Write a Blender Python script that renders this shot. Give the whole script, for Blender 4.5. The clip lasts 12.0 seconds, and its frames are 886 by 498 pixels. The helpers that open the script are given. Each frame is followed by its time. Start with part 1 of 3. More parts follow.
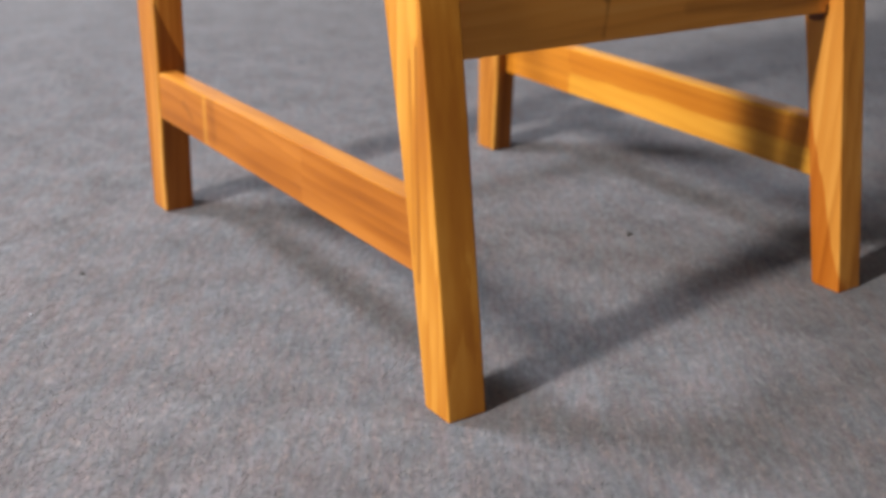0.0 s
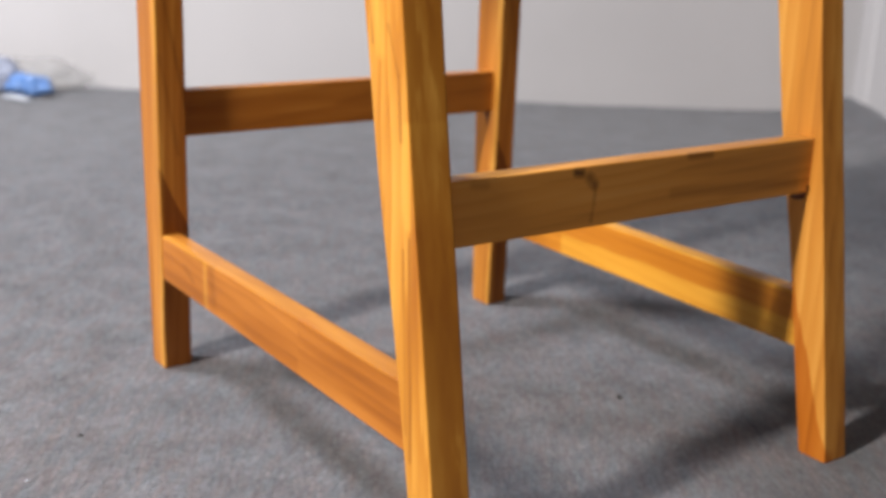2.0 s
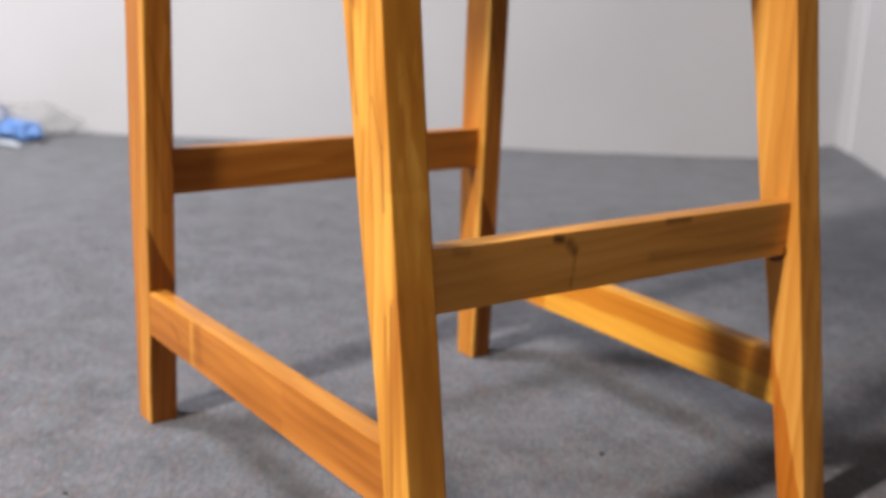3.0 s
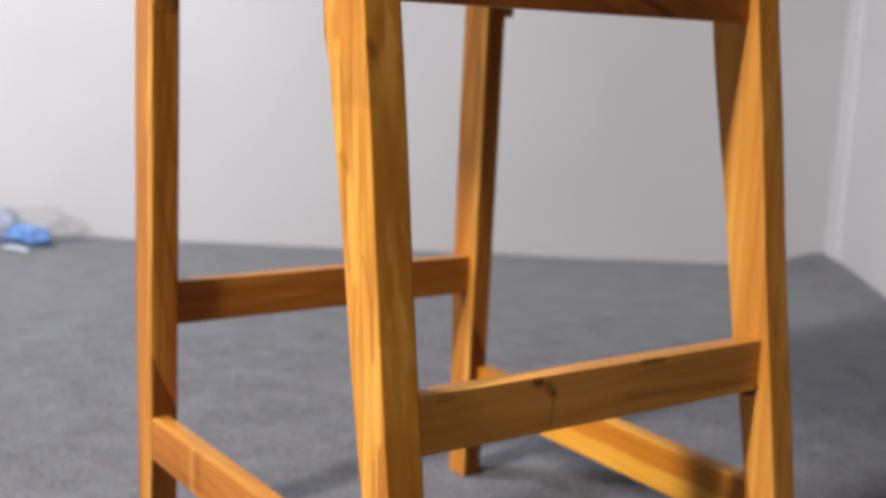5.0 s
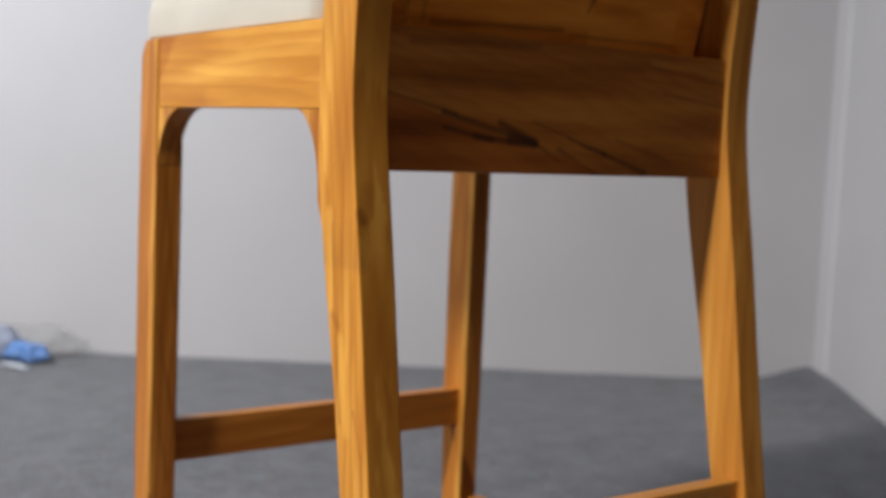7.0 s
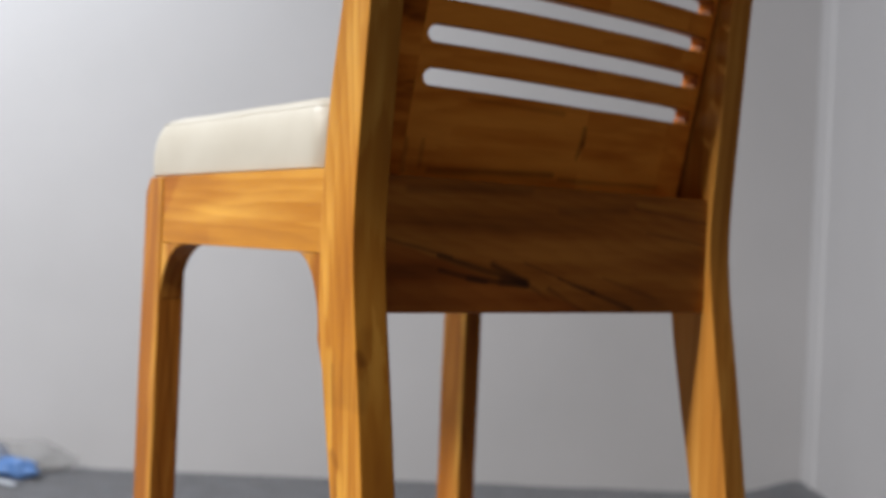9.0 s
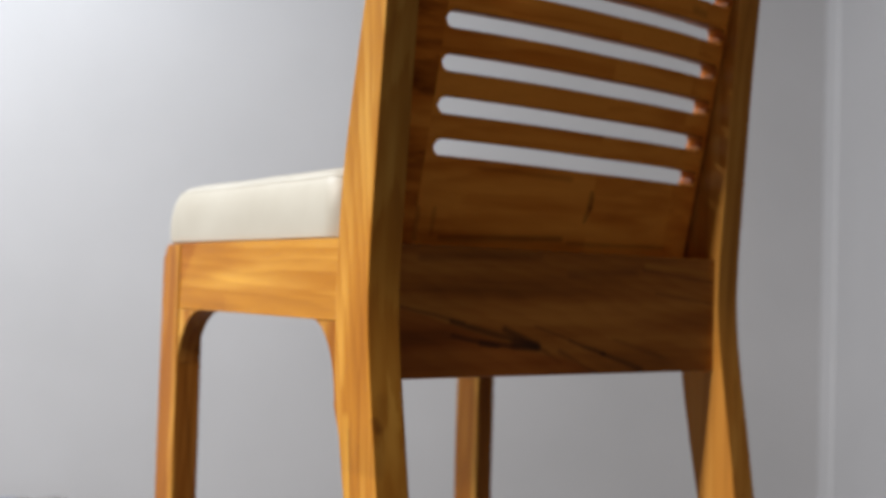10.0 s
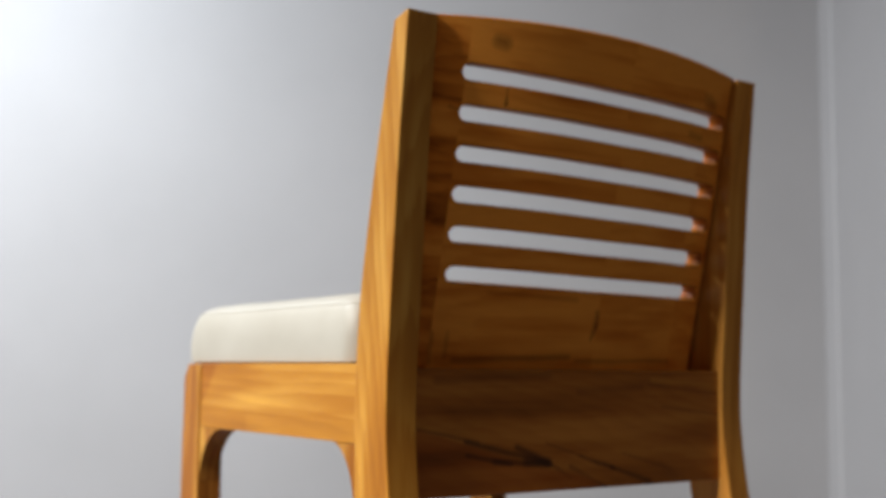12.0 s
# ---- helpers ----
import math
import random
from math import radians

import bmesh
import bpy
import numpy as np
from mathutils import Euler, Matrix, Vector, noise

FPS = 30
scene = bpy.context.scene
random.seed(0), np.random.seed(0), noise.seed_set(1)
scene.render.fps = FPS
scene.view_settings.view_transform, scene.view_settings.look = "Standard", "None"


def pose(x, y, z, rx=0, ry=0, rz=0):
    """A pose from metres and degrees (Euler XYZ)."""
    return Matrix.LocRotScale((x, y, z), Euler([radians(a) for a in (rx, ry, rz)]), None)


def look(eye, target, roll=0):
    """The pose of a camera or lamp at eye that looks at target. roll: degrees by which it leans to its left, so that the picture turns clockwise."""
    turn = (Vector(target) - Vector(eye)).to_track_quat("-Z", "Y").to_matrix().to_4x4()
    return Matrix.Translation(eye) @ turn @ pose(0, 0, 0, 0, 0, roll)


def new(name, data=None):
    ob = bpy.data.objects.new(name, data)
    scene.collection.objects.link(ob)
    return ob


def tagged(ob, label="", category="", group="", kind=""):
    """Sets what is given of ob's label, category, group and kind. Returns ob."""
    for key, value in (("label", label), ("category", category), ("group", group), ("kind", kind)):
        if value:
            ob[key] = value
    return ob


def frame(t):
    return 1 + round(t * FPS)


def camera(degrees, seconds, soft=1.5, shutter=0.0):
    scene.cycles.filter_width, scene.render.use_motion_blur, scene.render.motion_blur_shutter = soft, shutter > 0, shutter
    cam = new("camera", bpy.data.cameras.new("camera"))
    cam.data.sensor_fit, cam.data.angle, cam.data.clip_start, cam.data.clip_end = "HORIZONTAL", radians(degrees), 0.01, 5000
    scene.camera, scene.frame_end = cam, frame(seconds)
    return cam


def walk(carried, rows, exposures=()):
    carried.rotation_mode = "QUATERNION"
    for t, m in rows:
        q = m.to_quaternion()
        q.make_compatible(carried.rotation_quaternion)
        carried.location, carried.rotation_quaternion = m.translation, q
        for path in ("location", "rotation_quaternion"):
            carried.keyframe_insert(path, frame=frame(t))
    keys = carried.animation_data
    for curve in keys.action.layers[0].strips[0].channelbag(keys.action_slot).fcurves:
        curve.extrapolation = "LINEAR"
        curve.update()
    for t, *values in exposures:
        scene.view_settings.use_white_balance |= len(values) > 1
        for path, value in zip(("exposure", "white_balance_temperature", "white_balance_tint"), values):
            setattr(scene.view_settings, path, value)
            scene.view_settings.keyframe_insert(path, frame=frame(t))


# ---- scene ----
cam = camera(41.6, 12.0, soft=3.6)
cam.data.dof.use_dof = True
cam.data.dof.focus_distance = 0.88
cam.data.dof.aperture_fstop = 5.6
PATH = [
    (0, (-0.441, -0.607, 0.441), (0.634, 0.906, -0.304), 1.5),
    (0.5, (-0.441, -0.61, 0.456), (0.641, 0.927, -0.229), 1.3),
    (1, (-0.442, -0.612, 0.476), (0.655, 0.938, -0.152), 1.6),
    (1.5, (-0.443, -0.615, 0.486), (0.654, 0.945, -0.117), 1.7),
    (2, (-0.443, -0.617, 0.499), (0.665, 0.951, -0.062), 2.1),
    (2.5, (-0.442, -0.622, 0.511), (0.679, 0.945, -0.027), 2.4),
    (3, (-0.444, -0.628, 0.525), (0.685, 0.945, 0.026), 2.4),
    (5, (-0.466, -0.677, 0.589), (0.674, 0.928, 0.233), 2.6),
    (5.5, (-0.471, -0.693, 0.607), (0.666, 0.925, 0.306), 2.7),
    (6, (-0.48, -0.703, 0.625), (0.665, 0.917, 0.371), 2.9),
    (6.5, (-0.486, -0.712, 0.638), (0.665, 0.91, 0.425), 2.7),
    (7, (-0.489, -0.721, 0.646), (0.663, 0.903, 0.457), 2.5),
    (9, (-0.519, -0.748, 0.682), (0.65, 0.875, 0.669), 2.5),
    (9.5, (-0.529, -0.76, 0.692), (0.63, 0.87, 0.711), 1.9),
    (10, (-0.535, -0.767, 0.703), (0.616, 0.867, 0.764), 1.6),
    (10.5, (-0.542, -0.775, 0.713), (0.608, 0.859, 0.809), 1.4),
    (11, (-0.546, -0.786, 0.719), (0.596, 0.853, 0.838), 1.0),
    (11.5, (-0.553, -0.792, 0.731), (0.584, 0.846, 0.888), 0.8),
    (12, (-0.573, -0.807, 0.739), (0.564, 0.825, 0.943), 0.5),
]
EXPOSURES = [(0, 0.36, 6480, 12), (2.5, 0.34, 6420, 11), (5.5, 0.14, 6300, 11), (6.5, -0.10, 6280, 10), (7, -0.20, 6280, 9), (9, -0.30, 6280, 8), (12, -0.27, 6250, 6.5)]
walk(cam, [(t, look(eye, target, roll)) for t, eye, target, roll in PATH], EXPOSURES)

# The room stands turned against the chair: u runs along the far wall, v towards it.
ROOM = -0.6119
UX, UY, VX, VY = math.cos(ROOM), math.sin(ROOM), -math.sin(ROOM), math.cos(ROOM)
FAR, RIGHT, NEAR, LEFT, HIGH, SIDE, STEP = 2.378, 1.092, -5.5, -4.2, 2.9, 4.2, 1.6


def at(u, v, z=0.0):
    return Vector((UX * u + VX * v, UY * u + VY * v, z))


# ---- light ----
world = bpy.data.worlds.new("world")
scene.world = world
world.use_nodes = True
world.node_tree.nodes["Background"].inputs[0].default_value = (0.8, 0.85, 1.0, 1)
world.node_tree.nodes["Background"].inputs[1].default_value = 0.0


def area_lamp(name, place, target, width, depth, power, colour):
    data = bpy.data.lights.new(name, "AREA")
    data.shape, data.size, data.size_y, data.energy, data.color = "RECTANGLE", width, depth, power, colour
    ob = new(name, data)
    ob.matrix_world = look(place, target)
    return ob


# Ceiling tube out of view, its place worked out from the leg shadows.
area_lamp("unseen_lamp", (-2.75, -0.04, 2.4), (-2.65, -0.038, 0), 0.19, 1.1, 268, (1.0, 0.945, 0.885))
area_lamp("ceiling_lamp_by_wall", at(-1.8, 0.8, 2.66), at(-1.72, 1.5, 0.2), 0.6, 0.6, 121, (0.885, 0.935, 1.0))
# Fill added behind the camera to brighten the chair's rear; no lamp known there.
area_lamp("unseen_lamp", (0.7, -2.3, 2.5), (0.4, -0.3, 0.2), 0.3, 1.0, 8, (1.0, 0.80, 0.60))


# ---- materials ----
def material(name, rough=0.6):
    m = bpy.data.materials.new(name)
    m.use_nodes = True
    nt = m.node_tree
    b = nt.nodes["Principled BSDF"]
    b.inputs["Roughness"].default_value = rough
    return m, nt, b


def node(nt, kind, **values):
    n = nt.nodes.new(kind)
    for key, value in values.items():
        n.inputs[key.replace("_", " ")].default_value = value
    return n


def maths(nt, op, a, b=None, clamp=False):
    n = nt.nodes.new("ShaderNodeMath")
    n.operation, n.use_clamp = op, clamp
    for i, v in enumerate((a, b)):
        if v is None:
            continue
        if isinstance(v, (int, float)):
            n.inputs[i].default_value = v
        else:
            nt.links.new(v, n.inputs[i])
    return n.outputs[0]


def vmaths(nt, op, a, b):
    n = nt.nodes.new("ShaderNodeVectorMath")
    n.operation = op
    for i, v in enumerate((a, b)):
        if isinstance(v, (tuple, list)):
            n.inputs[i].default_value = v
        else:
            nt.links.new(v, n.inputs[i])
    return n.outputs[0]


def ramp(nt, value, stops):
    n = nt.nodes.new("ShaderNodeValToRGB")
    while len(n.color_ramp.elements) < len(stops):
        n.color_ramp.elements.new(0.5)
    for e, (p, c) in zip(n.color_ramp.elements, stops):
        e.position, e.color = p, (*c, 1)
    nt.links.new(value, n.inputs[0])
    return n.outputs[0]


def mixed(nt, how, fac, a, b):
    n = nt.nodes.new("ShaderNodeMix")
    n.data_type, n.blend_type = "RGBA", how
    for i, v in ((0, fac), (6, a), (7, b)):
        if isinstance(v, (int, float)):
            n.inputs[i].default_value = v
        elif isinstance(v, tuple):
            n.inputs[i].default_value = (*v, 1)
        else:
            nt.links.new(v, n.inputs[i])
    return n.outputs[2]


def noise_at(nt, vector, scale, detail=3.0, rough=0.55):
    n = node(nt, "ShaderNodeTexNoise", Scale=scale, Detail=detail, Roughness=rough)
    nt.links.new(vector, n.inputs["Vector"])
    return n.outputs["Fac"]


def bumped(nt, b, height, strength, distance):
    n = node(nt, "ShaderNodeBump", Strength=strength, Distance=distance)
    nt.links.new(height, n.inputs["Height"])
    nt.links.new(n.outputs[0], b.inputs["Normal"])


def cross(axis):
    return [i for i in range(3) if i != "xyz".index(axis)]


def teak(name, grain, light=(0.62, 0.275, 0.040), mid=(0.45, 0.165, 0.018), dark=(0.20, 0.056, 0.005), pith=(-0.03, 0.05), slope=0.03, pitch=0.0097, lines=0.17, broad=0.55, wave=0.03, joints=(), zones=(), streaks=(), gloss=0.22):
    """Varnished teak, grain along one axis. Growth rings lie round a pith at two cross places, which drifts by slope
    along the grain.
    joints: place along the grain where two lengths meet, and the change of tone. zones: half spaces (normal, limit)
    that bound heartwood, sapwood, painted shade or painted gloss, the colour that tints it, and the softness of its
    border. streaks: start, end, width, depth, colour, and the axis across which they run deep."""
    m, nt, b = material(name, 0.38)
    co = nt.nodes.new("ShaderNodeTexCoord").outputs["Object"]
    seed = nt.nodes.new("ShaderNodeObjectInfo").outputs["Random"]
    split = nt.nodes.new("ShaderNodeSeparateXYZ")
    nt.links.new(co, split.inputs[0])
    along = split.outputs["xyz".index(grain)]
    step = None
    for place, change in joints:
        past = maths(nt, "MULTIPLY", maths(nt, "GREATER_THAN", along, place), change)
        step = past if step is None else maths(nt, "ADD", step, past)
    placed = vmaths(nt, "ADD", co, (3.7, 1.9, 0.0))
    shift = nt.nodes.new("ShaderNodeCombineXYZ")
    for i, k in enumerate((0.73, 0.31, 0.57)):
        nt.links.new(maths(nt, "MULTIPLY", seed, k), shift.inputs[i])
    placed = vmaths(nt, "ADD", placed, shift.outputs[0])
    if step is not None:
        placed = vmaths(nt, "ADD", placed, maths(nt, "MULTIPLY", step, 9.0))

    def stretched(factor):
        size = [1.0, 1.0, 1.0]
        size["xyz".index(grain)] = factor
        return vmaths(nt, "MULTIPLY", placed, tuple(size))

    sway = stretched(0.16)
    bends = [maths(nt, "MULTIPLY", maths(nt, "SUBTRACT", noise_at(nt, vmaths(nt, "ADD", sway, (k, 2 * k, 0)), 15.0, 2.0, 0.45), 0.5), wave) for k in (0.0, 5.0)]
    sides = []
    for i, p, bend in zip(cross(grain), pith, bends):
        d = maths(nt, "ADD", maths(nt, "SUBTRACT", split.outputs[i], p), bend)
        d = maths(nt, "SUBTRACT", d, maths(nt, "MULTIPLY", along, slope))
        sides.append(maths(nt, "MULTIPLY", d, d))
    radius = maths(nt, "SQRT", maths(nt, "ADD", sides[0], sides[1]))
    if step is not None:
        radius = maths(nt, "ADD", radius, maths(nt, "MULTIPLY", step, 0.07))
    fibre = noise_at(nt, stretched(0.014), 380.0, 3.0, 0.6)
    band = noise_at(nt, stretched(0.05), 60.0, 2.0, 0.5)
    phase = maths(nt, "ADD", maths(nt, "DIVIDE", radius, pitch), maths(nt, "ADD", maths(nt, "MULTIPLY", fibre, 0.5), maths(nt, "MULTIPLY", band, 1.2)))
    ring = maths(nt, "FRACT", phase)
    late = maths(nt, "MULTIPLY", maths(nt, "POWER", ring, 2.0), maths(nt, "SUBTRACT", 1.0, maths(nt, "POWER", ring, 8.0)))
    cloud = noise_at(nt, stretched(0.14), 30.0, 3.0, 0.5)
    tone = maths(nt, "SUBTRACT", 0.575, maths(nt, "MULTIPLY", late, maths(nt, "MULTIPLY", cloud, 2.0 * lines)))
    tone = maths(nt, "ADD", tone, maths(nt, "MULTIPLY", maths(nt, "SUBTRACT", cloud, 0.5), broad))
    tone = maths(nt, "ADD", tone, maths(nt, "MULTIPLY", maths(nt, "SUBTRACT", band, 0.5), 0.42))
    tone = maths(nt, "ADD", tone, maths(nt, "MULTIPLY", maths(nt, "SUBTRACT", fibre, 0.5), 0.22))
    if step is not None:
        tone = maths(nt, "ADD", tone, step)
    colour = ramp(nt, tone, [(p, (c[0], 1.02 * c[1], 1.25 * c[2])) for p, c in ((0.26, dark), (0.52, mid), (0.76, light))])
    wob = maths(nt, "MULTIPLY", maths(nt, "SUBTRACT", noise_at(nt, stretched(0.2), 45.0, 2.0, 0.5), 0.5), 0.012)
    for planes, tint, soft in zones:
        inside = None
        for normal, limit in planes:
            n = nt.nodes.new("ShaderNodeVectorMath")
            n.operation = "DOT_PRODUCT"
            nt.links.new(co, n.inputs[0])
            n.inputs[1].default_value = normal
            d = maths(nt, "ADD", maths(nt, "SUBTRACT", n.outputs["Value"], limit), wob) if soft > 0.0006 else maths(nt, "SUBTRACT", n.outputs["Value"], limit)
            d = maths(nt, "ADD", maths(nt, "DIVIDE", d, soft), 0.5, True)
            inside = d if inside is None else maths(nt, "MULTIPLY", inside, d)
        colour = mixed(nt, "MULTIPLY", inside, colour, tint)
    for start, end, width, depth, stain, flat in streaks:
        keep = [1.0, 1.0, 1.0]
        if flat:
            keep["xyz".index(flat)] = 0.0
        p0, way = Vector(start) * Vector(keep), (Vector(end) - Vector(start)) * Vector(keep)
        off = vmaths(nt, "SUBTRACT", vmaths(nt, "MULTIPLY", co, tuple(keep)), tuple(p0))
        n = nt.nodes.new("ShaderNodeVectorMath")
        n.operation = "DOT_PRODUCT"
        nt.links.new(off, n.inputs[0])
        n.inputs[1].default_value = tuple(way / max(way.length_squared, 1e-9))
        t = maths(nt, "ADD", n.outputs["Value"], 0.0, True)
        foot = nt.nodes.new("ShaderNodeVectorMath")
        foot.operation = "SCALE"
        foot.inputs[0].default_value = tuple(way)
        nt.links.new(t, foot.inputs["Scale"])
        far = nt.nodes.new("ShaderNodeVectorMath")
        far.operation = "LENGTH"
        nt.links.new(vmaths(nt, "SUBTRACT", off, foot.outputs[0]), far.inputs[0])
        near = maths(nt, "ADD", far.outputs["Value"], maths(nt, "MULTIPLY", wob, 0.6))
        near = maths(nt, "SUBTRACT", 1.0, maths(nt, "DIVIDE", near, width), True)
        near = maths(nt, "MULTIPLY", maths(nt, "POWER", near, 0.7), maths(nt, "ADD", maths(nt, "MULTIPLY", band, 0.8), 0.6), True)
        colour = mixed(nt, "MIX", maths(nt, "MULTIPLY", near, depth), colour, stain)
    colour = mixed(nt, "MULTIPLY", maths(nt, "MULTIPLY", fibre, 0.45), colour, (0.6, 0.48, 0.4))
    nt.links.new(colour, b.inputs["Base Color"])
    b.inputs["Specular IOR Level"].default_value = gloss
    b.inputs["Coat Weight"].default_value = 0.36 * gloss
    b.inputs["Coat Roughness"].default_value = 0.3
    nt.links.new(maths(nt, "ADD", maths(nt, "MULTIPLY", band, 0.22), 0.28), b.inputs["Roughness"])
    bumped(nt, b, fibre, 0.10, 0.0005)
    return m


KNOT, HEART, SAP = (0.045, 0.014, 0.004), (0.14, 0.042, 0.006), (0.78, 0.42, 0.065)
YELLOW = {"light": (0.73, 0.372, 0.052), "mid": (0.495, 0.196, 0.018), "dark": (0.25, 0.078, 0.008)}
RED = {"light": (0.56, 0.225, 0.032), "mid": (0.385, 0.132, 0.013), "dark": (0.19, 0.054, 0.006)}
TEAK_Z = teak("teak_upright", "z", **{**YELLOW, "light": (0.80, 0.41, 0.070), "mid": (0.60, 0.245, 0.030)}, pith=(0.05, -0.06), slope=0.12, pitch=0.012, lines=0.14, broad=0.45, zones=[
    ([((0, 1, -0.38), -0.002), ((0, 0, -1), -0.23), ((-1, 0, 0), -0.012)], (0.74, 0.52, 0.30), 0.002)])
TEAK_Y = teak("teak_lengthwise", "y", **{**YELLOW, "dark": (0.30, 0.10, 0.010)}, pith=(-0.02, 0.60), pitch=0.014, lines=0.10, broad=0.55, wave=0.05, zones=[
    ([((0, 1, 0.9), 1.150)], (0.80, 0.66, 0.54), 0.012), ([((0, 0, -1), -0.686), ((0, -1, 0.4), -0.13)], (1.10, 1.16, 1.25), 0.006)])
TEAK_X = teak("teak_crosswise", "x", **RED)
# Darker teak for slot edges, painting shade over bright light from the wall.
SLOT_SHADE = teak("slot_shade_teak", "x", gloss=0.03, light=(0.46, 0.18, 0.026), mid=(0.32, 0.105, 0.012), dark=(0.12, 0.032, 0.004))
PEG = teak("dark_peg_wood", "x", light=(0.2, 0.065, 0.01), mid=(0.13, 0.04, 0.006), dark=(0.04, 0.012, 0.002))
# The zone's paler tint high on the leg is painted varnish gloss.
TEAK_A = teak("teak_upright_with_knot", "z", **{**YELLOW, "dark": (0.30, 0.088, 0.008)}, pith=(-0.012, 0.16), slope=0.09, pitch=0.014, lines=0.16, broad=0.62, wave=0.07, zones=[
    ([((0, 0.6, 1), 0.86)], (0.93, 1.02, 1.3), 0.12)], streaks=[
    ((0.003, 0.090, 0.583), (0.006, 0.090, 0.576), 0.006, 0.7, (0.11, 0.026, 0.004), ""), ((0.012, 0.088, 0.60), (0.004, 0.091, 0.54), 0.009, 0.3, HEART, "y"),
    ((0, 0.123, 0.494), (0, 0.117, 0.486), 0.007, 0.5, HEART, "x"), ((0, 0.131, 0.570), (0, 0.122, 0.498), 0.0022, 0.45, HEART, "x"), ((0, 0.119, 0.480), (0, 0.107, 0.405), 0.0025, 0.45, HEART, "x"),
    ((0, 0.113, 0.560), (0, 0.109, 0.470), 0.002, 0.35, HEART, "x"), ((0, 0.110, 0.475), (0, 0.096, 0.400), 0.008, 0.45, SAP, "x"), ((0, 0.137, 0.580), (0, 0.130, 0.500), 0.007, 0.5, SAP, "x"),
    ((0, 0.086, 0.418), (0, 0.072, 0.385), 0.003, 0.35, HEART, "x"), ((0, 0.072, 0.385), (0, 0.066, 0.340), 0.0025, 0.35, HEART, "x"), ((0, 0.060, 0.350), (0, 0.054, 0.280), 0.005, 0.4, SAP, "x"),
    ((0, 0.052, 0.270), (0, 0.043, 0.100), 0.0018, 0.4, HEART, "x"), ((0, 0.060, 0.260), (0, 0.050, 0.120), 0.0018, 0.3, HEART, "x")])
# Darker upper strip: a lamination up to the joint, with the rail's shadow painted in.
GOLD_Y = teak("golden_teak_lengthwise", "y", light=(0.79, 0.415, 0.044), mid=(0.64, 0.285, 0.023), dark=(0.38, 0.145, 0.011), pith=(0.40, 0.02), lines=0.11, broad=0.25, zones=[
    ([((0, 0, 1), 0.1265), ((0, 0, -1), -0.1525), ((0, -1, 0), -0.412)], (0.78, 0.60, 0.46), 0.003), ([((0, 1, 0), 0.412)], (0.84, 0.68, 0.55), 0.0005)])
# Dark zone low on the rear face: heartwood, plus the stretcher's shade painted in.
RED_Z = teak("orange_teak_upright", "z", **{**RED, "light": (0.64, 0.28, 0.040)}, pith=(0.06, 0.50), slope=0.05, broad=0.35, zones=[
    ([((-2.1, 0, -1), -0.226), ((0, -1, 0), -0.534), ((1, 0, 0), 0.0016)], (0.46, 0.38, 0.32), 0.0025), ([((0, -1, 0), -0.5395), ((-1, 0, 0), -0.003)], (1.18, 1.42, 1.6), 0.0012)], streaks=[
    ((0.006, 0.53, 0.425), (0.031, 0.53, 0.290), 0.0025, 0.45, HEART, "y"), ((0.012, 0.53, 0.60), (0.026, 0.53, 0.44), 0.0025, 0.35, HEART, "y"), ((0.004, 0.53, 0.345), (0.022, 0.53, 0.240), 0.002, 0.3, HEART, "y"), ((0.02, 0.53, 0.68), (0.03, 0.53, 0.56), 0.003, 0.3, HEART, "y")])
# The zone lightens the top face, painting in the lamps' reflection on the varnish.
RED_Y = teak("red_teak_lengthwise", "y", light=(0.53, 0.20, 0.026), mid=(0.36, 0.115, 0.010), dark=(0.17, 0.045, 0.004), pith=(0.05, 0.06), lines=0.14, broad=0.6, joints=[(0.224, -0.02), (0.416, 0.07)], zones=[
    ([((0, 0.0093, 1), 0.1567)], (1.16, 1.38, 1.4), 0.0025)], streaks=[
    ((0, 0.405, 0.150), (0, 0.400, 0.118), 0.010, 0.35, HEART, ""), ((0, 0.420, 0.150), (0, 0.419, 0.105), 0.006, 0.4, SAP, ""), ((0, 0.47, 0.135), (0, 0.45, 0.125), 0.004, 0.4, HEART, "x")])
RAIL_LINES = [(0.030, 0.684, 0.110, 0.668, 0.003, 0.6), (0.095, 0.669, 0.196, 0.646, 0.004, 0.85), (0.097, 0.656, 0.150, 0.646, 0.0025, 0.75), (0.130, 0.649, 0.197, 0.644, 0.0035, 0.8), (0.158, 0.662, 0.200, 0.645, 0.005, 0.95),
              (0.170, 0.648, 0.198, 0.646, 0.007, 0.95), (0.196, 0.665, 0.245, 0.650, 0.002, 0.55), (0.240, 0.651, 0.287, 0.637, 0.003, 0.8), (0.285, 0.637, 0.340, 0.621, 0.0035, 0.75), (0.228, 0.640, 0.278, 0.617, 0.003, 0.5),
              (0.200, 0.645, 0.230, 0.628, 0.002, 0.45), (0.300, 0.652, 0.380, 0.630, 0.002, 0.35), (0.340, 0.724, 0.450, 0.713, 0.0025, 0.55), (0.36, 0.700, 0.45, 0.690, 0.002, 0.4), (0.24, 0.716, 0.33, 0.722, 0.006, 0.35), (0.06, 0.728, 0.2, 0.734, 0.006, 0.4)]
